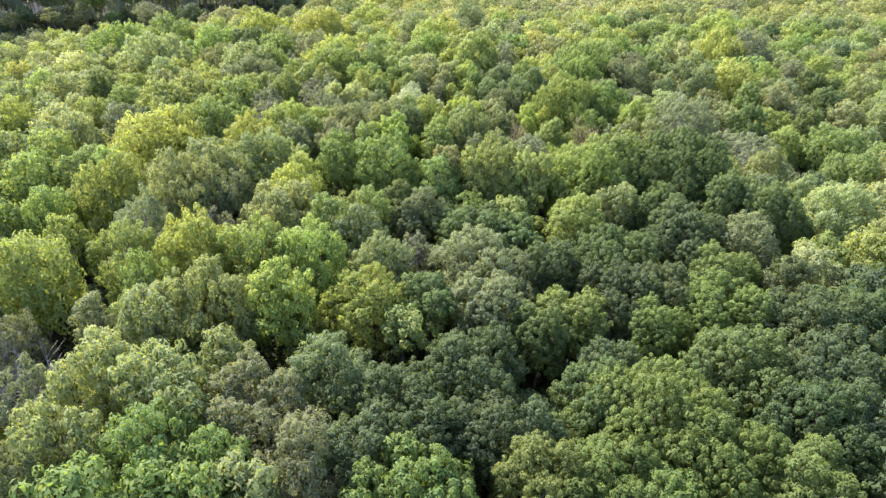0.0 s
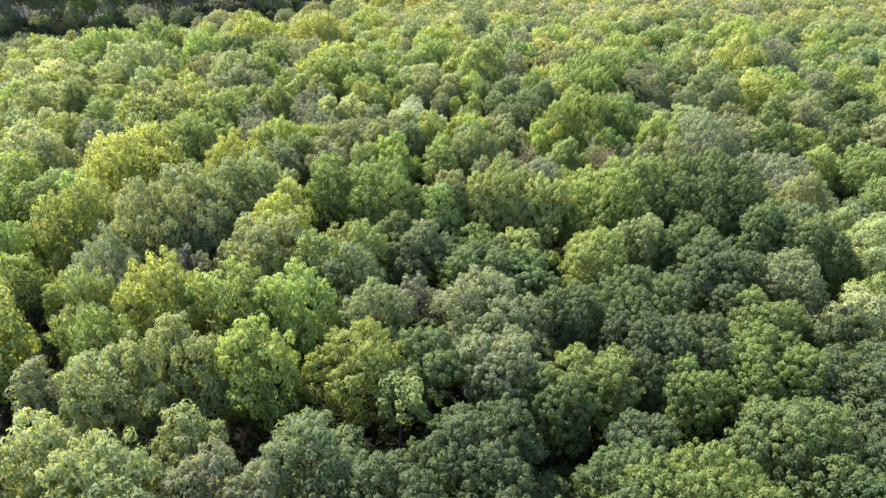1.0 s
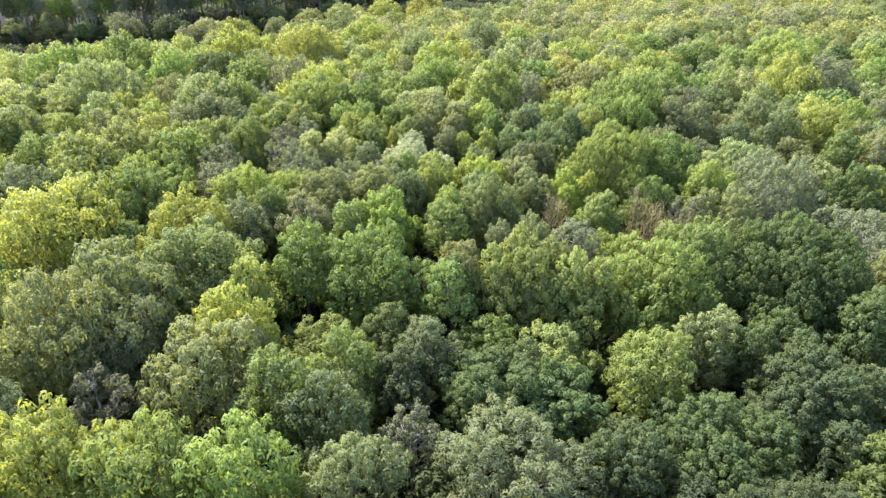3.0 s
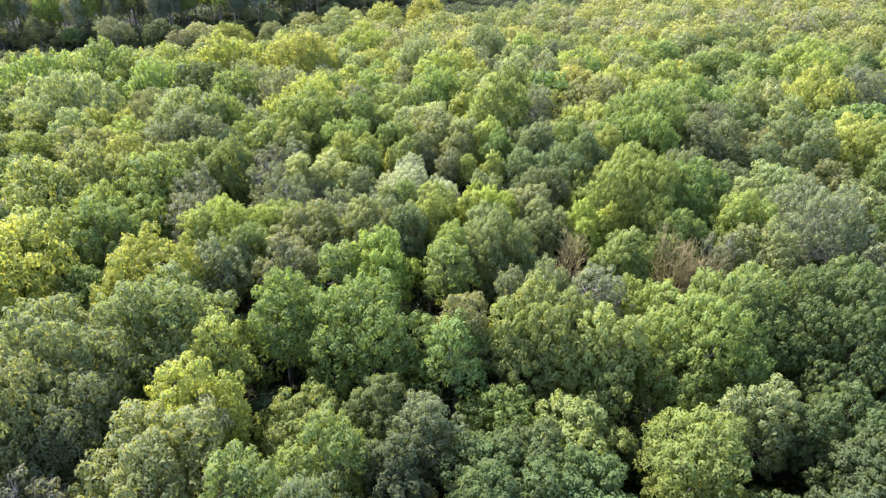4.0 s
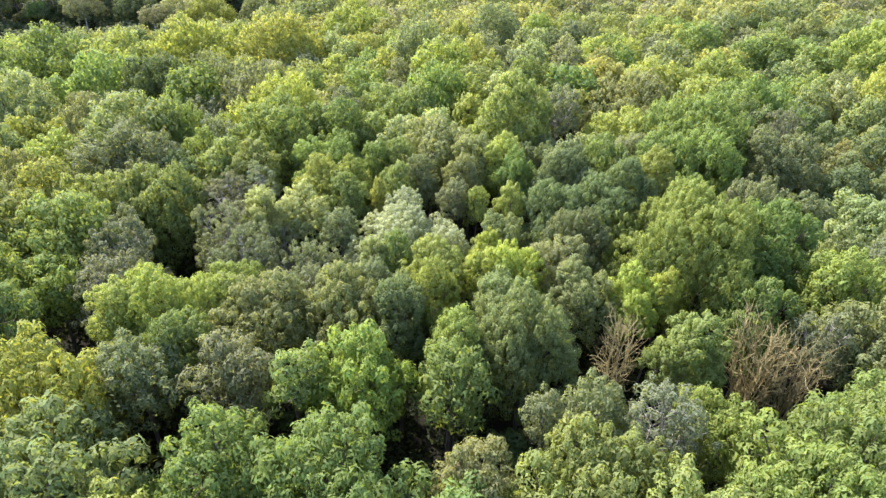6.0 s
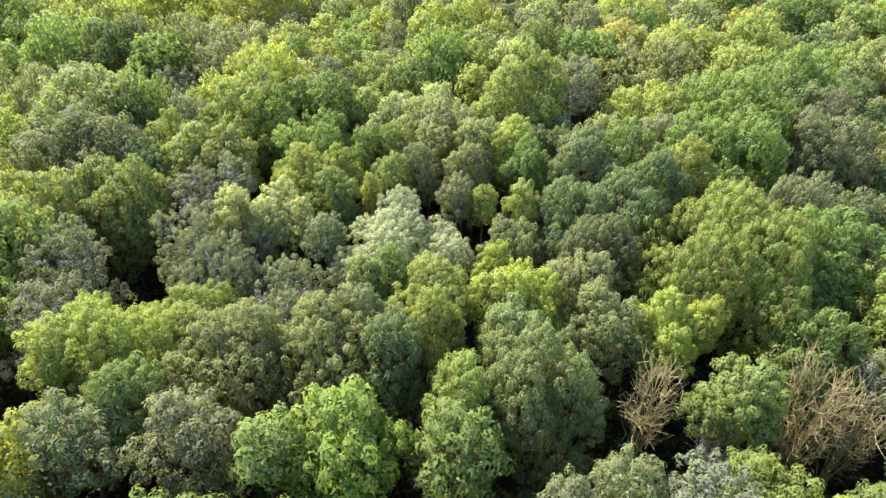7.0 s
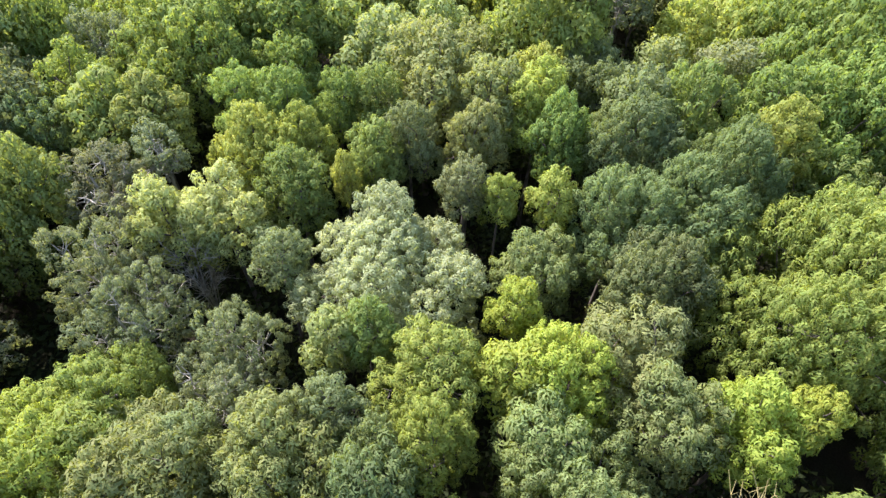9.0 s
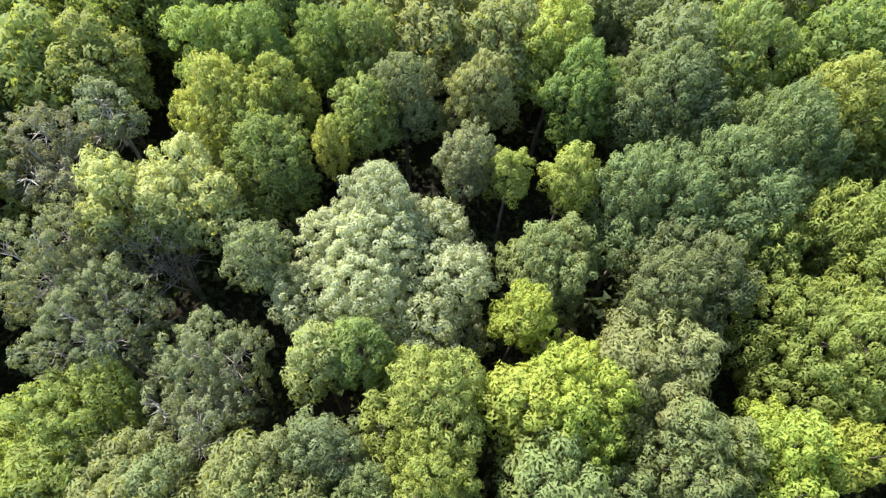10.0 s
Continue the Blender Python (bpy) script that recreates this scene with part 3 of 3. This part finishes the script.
grow("yellow_ash", 12.5, 113.0, 15.7, 2.8)
grow("green_ash", -0.3, 113.3, 14.7, 2.2)
grow("green_ash", -18.8, 114.6, 13.9, 2.4)
grow("sycamore", -21.0, 114.8, 14.0, 2.8)
grow("green_ash", -15.2, 115.2, 13.9, 2.1)
grow("green_ash", -12.4, 115.5, 14.1, 2.3)
grow("yellow_ash", -1.8, 115.7, 14.9, 2.8)
grow("olive_birch", -5.1, 116.2, 15.0, 3.1)
grow("tufted_ash", 4.4, 116.3, 14.9, 2.8)
grow("green_ash", 18.2, 116.6, 16.8, 5.1)
grow("green_ash", 8.4, 116.7, 15.2, 3.3)
grow("green_ash", 13.4, 117.1, 15.7, 3.0)
grow("grey_elm", -9.6, 118.2, 15.2, 4.5)
grow("grey_elm", -42.1, 118.5, 15.6, 6.3)
grow("grey_willow", 27.3, 119.7, 16.6, 4.5)
grow("tufted_ash", 39.3, 119.8, 16.4, 5.4)
grow("sycamore", -26.7, 120.7, 15.7, 6.1)
grow("yellow_ash", 47.3, 121.6, 16.3, 5.7)
grow("green_ash", -39.5, 122.3, 15.2, 4.7)
grow("grey_willow", -48.0, 122.4, 14.5, 4.6)
grow("green_ash", 19.3, 124.1, 17.8, 6.7)
grow("green_ash", -21.8, 125.1, 14.9, 4.4)
grow("bright_maple", -1.2, 126.2, 17.3, 5.4)
grow("brown_willow", 28.9, 126.3, 16.1, 3.3)
grow("pale_elm", -63.5, 127.0, 15.0, 8.3)
grow("yellow_ash", -28.6, 127.1, 15.5, 6.6)
grow("green_ash", 26.5, 128.2, 16.5, 4.1)
grow("brown_willow", 5.1, 130.3, 15.8, 3.1)
grow("brown_willow", -21.9, 130.5, 13.9, 3.0)
grow("green_ash", -14.3, 130.7, 14.5, 5.9)
grow("brown_willow", -33.8, 133.8, 14.9, 5.2)
grow("green_ash", -41.9, 133.9, 14.7, 4.5)
grow("green_ash", 28.9, 134.0, 16.7, 7.1)
grow("dark_oak", -47.7, 135.2, 15.0, 5.7)
grow("yellow_ash", 24.3, 136.0, 15.7, 4.5)
grow("green_ash", -10.7, 136.4, 15.6, 5.0)
grow("green_ash", -55.8, 136.7, 14.7, 6.1)
grow("olive_birch", 15.4, 137.5, 15.0, 7.4)
grow("green_ash", -27.5, 138.1, 13.5, 3.6)
grow("green_ash", -20.6, 139.0, 13.7, 4.0)
grow("grey_willow", -39.9, 139.9, 14.6, 4.8)
grow("green_ash", 7.7, 141.0, 14.9, 4.5)
grow("yellow_ash", 50.0, 141.8, 16.6, 6.7)
grow("green_ash", -79.3, 142.9, 12.7, 8.3)
grow("yellow_ash", 18.5, 143.8, 15.3, 5.7)
grow("brown_willow", 56.1, 143.9, 16.7, 6.3)
grow("sycamore", 27.4, 144.2, 16.1, 5.9)
grow("yellow_ash", -10.8, 145.6, 15.9, 5.6)
grow("green_ash", -72.0, 151.2, 12.5, 8.3)
grow("sycamore", -61.6, 151.2, 12.4, 8.3)
grow("grey_willow", -15.5, 158.8, 15.2, 5.6)
grow("yellow_ash", -52.1, 159.3, 13.0, 8.3)
grow("sycamore", 57.1, 161.1, 16.8, 8.3)
grow("yellow_ash", -38.6, 161.8, 14.0, 8.3)
grow("grey_willow", -3.2, 174.4, 14.8, 6.3)
grow("sycamore", -29.6, 185.1, 11.0, 8.3)


# ---- leafless trees in the gaps ----
dead_tree(16.6, 90.4, 13.4, 2.0, 20, 3, "leafless dead tree with dense tan brown twigs", PALE_BARK)
dead_tree(19.2, 90.2, 12.4, 1.8, 12, 8, "leafless dead tree with dense tan brown twigs", PALE_BARK)
dead_tree(6.4, 89.8, 13.0, 1.3, 9, 4, "bare dead tree with pale forked branches", PALE_BARK)
dead_tree(10.4, 88.4, 10.2, 1.6, 7, 9, "bare dead tree with pale forked branches")
dead_tree(31.0, 79.3, 12.4, 2.8, 10, 5, "bare dead tree with pale forked branches")
dead_tree(-33.2, 36.5, 12.6, 2.3, 9, 6, "bare grey dead tree with twisted branches")
dead_tree(-28.5, 65.3, 11.0, 2.2, 9, 7, "bare grey dead tree with twisted branches")
dead_tree(-21.8, 103.2, 10.6, 1.9, 8, 10, "bare grey dead tree with twisted branches")

# dark gaps in the canopy, down to the shaded floor
GAPS = [(-4.6, 109.0), (-4.7, 105.5), (2.5, 105.2), (-28.0, 120.0), (-28.0, 114.5), (-23.6, 105.0), (-16.0, 99.2), (-21.5, 93.8), (11.0, 103.5), (12.0, 99.0),
        (-1.6, 115.2), (3.0, 91.0), (10.6, 95.0), (-21.0, 89.0), (-29.0, 125.0), (-28.5, 94.0), (-20.0, 101.0), (14.6, 88.8), (-27.8, 85.2), (-9.4, 76.6),
        (-52.0, 102.0), (-0.1, 78.6), (-7.0, 85.0), (-34.2, 50.0), (-39.0, 44.4), (-36.0, 34.4), (-6.4, 71.2), (13.4, 73.4), (-16.6, 79.4), (1.9, 87.3),
        (8.0, 90.6), (19.0, 87.4), (-24.2, 79.3), (-28.5, 65.3), (12.2, 67.0), (-30.8, 29.1)]


def in_gap(x, y, radius):
    return any((x - a) ** 2 + (y - b) ** 2 < (1.3 + 0.75 * radius) ** 2 for a, b in GAPS)


# ---- the wood between and beyond ----
MIX = [("green_ash", 5), ("sycamore", 6), ("yellow_ash", 7), ("grey_willow", 3), ("grey_elm", 3), ("oak", 2), ("dark_oak", 1),
       ("bright_maple", 3), ("tufted_ash", 1), ("olive_birch", 2), ("brown_willow", 1), ("pale_elm", 4), ("fresh_oak", 3)]
# beyond 115 m: a paler, yellower choice of tones stands in for haze
FAR_MIX = [("green_ash", 3), ("sycamore", 5), ("yellow_ash", 8), ("golden_ash", 2), ("pale_elm", 7), ("grey_willow", 4), ("grey_elm", 3),
           ("olive_birch", 3), ("bright_maple", 2), ("cream_elm", 2), ("brown_willow", 2), ("dark_oak", 1)]


def fill_woodland():
    rng = random.Random(5)
    pool = [name for name, n in MIX for _ in range(n)]
    far_pool = [name for name, n in FAR_MIX for _ in range(n)]
    oaks = ["oak", "dark_oak", "fresh_oak", "dark_oak", "grey_willow"]
    shade_pool = ["green_ash", "grey_elm", "grey_willow", "oak", "tufted_ash", "green_ash", "olive_birch", "pale_elm", "sycamore"]
    for tries in range(14000):
        y = rng.uniform(12.0, 182.0)
        half = 14.0 + 0.70 * y
        x = rng.uniform(-half, half)
        if 0.75 * y - 0.66 * x > 190.0:
            continue
        radius = rng.choice((2.6, 3.2, 3.6, 4.0, 4.5, 5.0))
        if in_gap(x, y, radius) or any((x - a) ** 2 + (y - b) ** 2 < ((0.72 if y < 110.0 else 0.63) * (radius + r)) ** 2 for a, b, r in PLANTED):
            continue
        tone = rng.choice(oaks if x > -4.0 + 0.1 * y and y < 58.0 else shade_pool if x > 0.22 * y else far_pool if y > 115.0 else pool)
        grow(tone, x, y, terrain(x, y) + (rng.uniform(11.0, 14.8) if y < 110.0 else rng.uniform(12.4, 14.6)), radius)


def fill_gaps():
    """Lower hazels where the tall crowns leave room."""
    rng = random.Random(15)
    for tries in range(2300):
        y = rng.uniform(22.0, 86.0)
        half = 8.0 + 0.66 * y
        x = rng.uniform(-min(half, 60.0), min(half, 60.0))
        radius = rng.uniform(1.7, 2.6)
        if in_gap(x, y, radius) or any((x - a) ** 2 + (y - b) ** 2 < (0.64 * (radius + r)) ** 2 for a, b, r in PLANTED):
            continue
        grow("hazel", x, y, terrain(x, y) + rng.uniform(5.5, 9.0), radius, level="middle", group="hazels under the tall trees")


fill_woodland()
fill_gaps()


# ---- bushes and the tall dark wood across the valley ----
def edge_bush(tone, x, y, top, radius):
    grow(tone, x, y, top, radius, level="far", group="bushes before the far wood")


edge_bush("yellow_ash", -150.0, 252.0, 2.0, 8.0)
edge_bush("green_ash", -134.0, 240.0, -6.0, 4.0)
edge_bush("brown_willow", -117.0, 234.0, -0.8, 6.0)
edge_bush("dark_oak", -103.0, 236.0, -1.5, 6.0)
edge_bush("thin_willow", -94.0, 228.0, -2.0, 4.0)
edge_bush("golden_ash", -79.0, 230.0, -0.2, 6.5)
edge_bush("pale_elm", -88.0, 232.0, -0.8, 6.0)
edge_bush("grey_willow", -66.0, 230.0, 1.0, 5.0)
edge_bush("olive_birch", -57.0, 236.0, 3.0, 5.5)
edge_bush("pale_elm", -46.0, 238.0, 4.5, 6.5)
edge_bush("yellow_ash", -34.0, 242.0, 5.5, 6.0)
edge_bush("golden_ash", -22.0, 246.0, 7.0, 6.5)


WOOD_EDGE = [(-250.0, 198.0), (-150.0, 243.0), (-108.0, 256.0), (-82.0, 280.0), (-52.0, 334.0), (-20.0, 410.0)]


def along_edge(s, back):
    """A point at share s of the far wood's edge, so many metres behind it."""
    runs = [math.dist(a, b) for a, b in zip(WOOD_EDGE, WOOD_EDGE[1:])]
    left = s * sum(runs)
    for (a, b), run in zip(zip(WOOD_EDGE, WOOD_EDGE[1:]), runs):
        if left <= run or b == WOOD_EDGE[-1]:
            k, nx, ny = left / run, (a[1] - b[1]) / run, (b[0] - a[0]) / run
            return a[0] + (b[0] - a[0]) * k + nx * back, a[1] + (b[1] - a[1]) * k + ny * back
        left -= run


def far_wood():
    """A loose row of bushes, then rows of tall trees with bare lower trunks, along the far edge of the valley."""
    rng = random.Random(9)
    for row in range(-1, 6):
        count = 52 if row < 0 else 54
        for i in range(count):
            x, y = along_edge((i + rng.uniform(-0.4, 0.4)) / count, row * 8.0 + rng.uniform(-3.0, 3.0))
            if row < 0:
                tone, tall, group = rng.choice(("dark_oak", "grey_willow", "olive_birch", "tufted_ash")), rng.uniform(5.0, 12.0), "bushes before the far wood"
            else:
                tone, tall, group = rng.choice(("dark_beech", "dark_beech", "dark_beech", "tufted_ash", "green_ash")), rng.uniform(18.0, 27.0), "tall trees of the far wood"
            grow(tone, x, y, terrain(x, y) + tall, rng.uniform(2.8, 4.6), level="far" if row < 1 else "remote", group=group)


far_wood()


def distant_canopy():
    """The wood goes on beyond, too far to tell tree from tree: one mass for each shade of green."""
    rng = random.Random(21)
    seeds, shapes = [], []
    for i in range(4):
        g = np.random.default_rng(70 + i)
        centres, radii = boughs_of(g, 3.8, 8.0, 1.0, 1.0)
        shapes.append(leaf_tufts(g, centres, radii, 1.35, 10, 0.7, 0.4, 8.0, 0.0))
    g = np.random.default_rng(75)
    centres, radii = boughs_of(g, 3.8, 8.0, 0.7, 1.2)
    light = leaf_tufts(g, centres, radii, 1.5, 7, 0.85, 0.6, 8.0, 0.0)
    pieces = [[] for _ in range(4)]
    for tries in range(9500):
        y = rng.uniform(-45.0, 330.0)
        x = rng.uniform(-0.72 * y, 0.70 * y + 14.0) if y > 180.0 else rng.uniform(-150.0, 150.0)
        if y < 180.0 and y > 10.0 and abs(x) < 16.0 + 0.70 * y:
            continue
        if 0.75 * y - 0.66 * x > 190.0 or any((x - a) ** 2 + (y - b) ** 2 < 27.0 for a, b in seeds):
            continue
        if any((x - a) ** 2 + (y - b) ** 2 < (0.62 * (r + 3.5)) ** 2 for a, b, r in PLANTED):
            continue
        seeds.append((x, y))
        v, f, n = rng.choice(shapes) if y > 175.0 else light
        w, k = rng.uniform(0, 6.283), rng.uniform(0.9, 1.3)
        spin = np.array(((math.cos(w), math.sin(w), 0), (-math.sin(w), math.cos(w), 0), (0, 0, 1)))
        at = np.array((x, y, terrain(x, y)))
        pieces[rng.choice((0, 0, 1, 1, 2, 3))].append((v @ spin * np.array((k, k, rng.uniform(0.88, 1.12))) + at, f, n @ spin))
    shades = ((0.155, 0.190, 0.068), (0.205, 0.228, 0.076), (0.120, 0.155, 0.062), (0.172, 0.188, 0.102))
    for shade, group in zip(shades, pieces):
        v, f = join([(a, b) for a, b, _ in group])
        ob = new("distant_woodland", mesh_of("distant_woodland", v, f, [LEAF], normals=np.concatenate([c for _, _, c in group])))
        ob.color = (*shade, 1.0)
        tagged(ob, "distant green broadleaf canopy over the hill", "woodland", kind="stuff")


distant_canopy()


def valley_scrub():
    """Low dark thicket over the valley floor, before the tall wood."""
    rng = random.Random(33)
    g = np.random.default_rng(90)
    centres, radii = boughs_of(g, 3.8, 8.0, 1.0, 1.0)
    v, f, n = leaf_tufts(g, centres, radii, 1.9, 7, 1.05, 0.7, 8.0, 0.0)
    v[:, 2] -= 5.0
    pieces = []
    for tries in range(1900):
        x = rng.uniform(-260.0, 60.0)
        y = rng.uniform(170.0, 430.0)
        if not 200.0 < 0.75 * y - 0.66 * x < 330.0:
            continue
        k = rng.uniform(0.7, 1.1)
        pieces.append((v * np.array((k * 1.2, k * 1.2, k * rng.uniform(0.35, 0.6))) + np.array((x, y, terrain(x, y))), f, n))
    v, f = join([(a, b) for a, b, _ in pieces])
    ob = new("thicket", mesh_of("thicket", v, f, [LEAF], normals=np.concatenate([c for _, _, c in pieces])))
    ob.color = (0.075, 0.100, 0.045, 1.0)
    tagged(ob, "low dark green thicket over the valley floor", "undergrowth", kind="stuff")


valley_scrub()


def undergrowth():
    """Waist-high to head-high shade plants that cover the floor below the crowns."""
    rng = random.Random(44)
    g = np.random.default_rng(91)
    centres, radii = boughs_of(g, 2.6, 6.5, 0.6, 1.2)
    v, f, n = leaf_tufts(g, centres, radii, 1.2, 6, 0.6, 0.36, 6.5, 0.0)
    v[:, 2] -= 7.5
    pieces = []
    for row in range(33):
        for col in range(33):
            x, y = -70.0 + col * 4.2 + rng.uniform(-1.3, 1.3), 14.0 + row * 4.2 + rng.uniform(-1.3, 1.3)
            if abs(x) > 12.0 + 0.66 * y or rng.random() < 0.05:
                continue
            k = rng.uniform(0.8, 1.25)
            pieces.append((v * np.array((k, k, k * rng.uniform(0.45, 0.85))) + np.array((x, y, terrain(x, y))), f, n))
    v, f = join([(a, b) for a, b, _ in pieces])
    ob = new("undergrowth", mesh_of("undergrowth", v, f, [LEAF], normals=np.concatenate([c for _, _, c in pieces])))
    ob.color = (0.042, 0.060, 0.025, 1.0)
    tagged(ob, "dark green bramble undergrowth on the forest floor", "undergrowth", kind="stuff")


undergrowth()
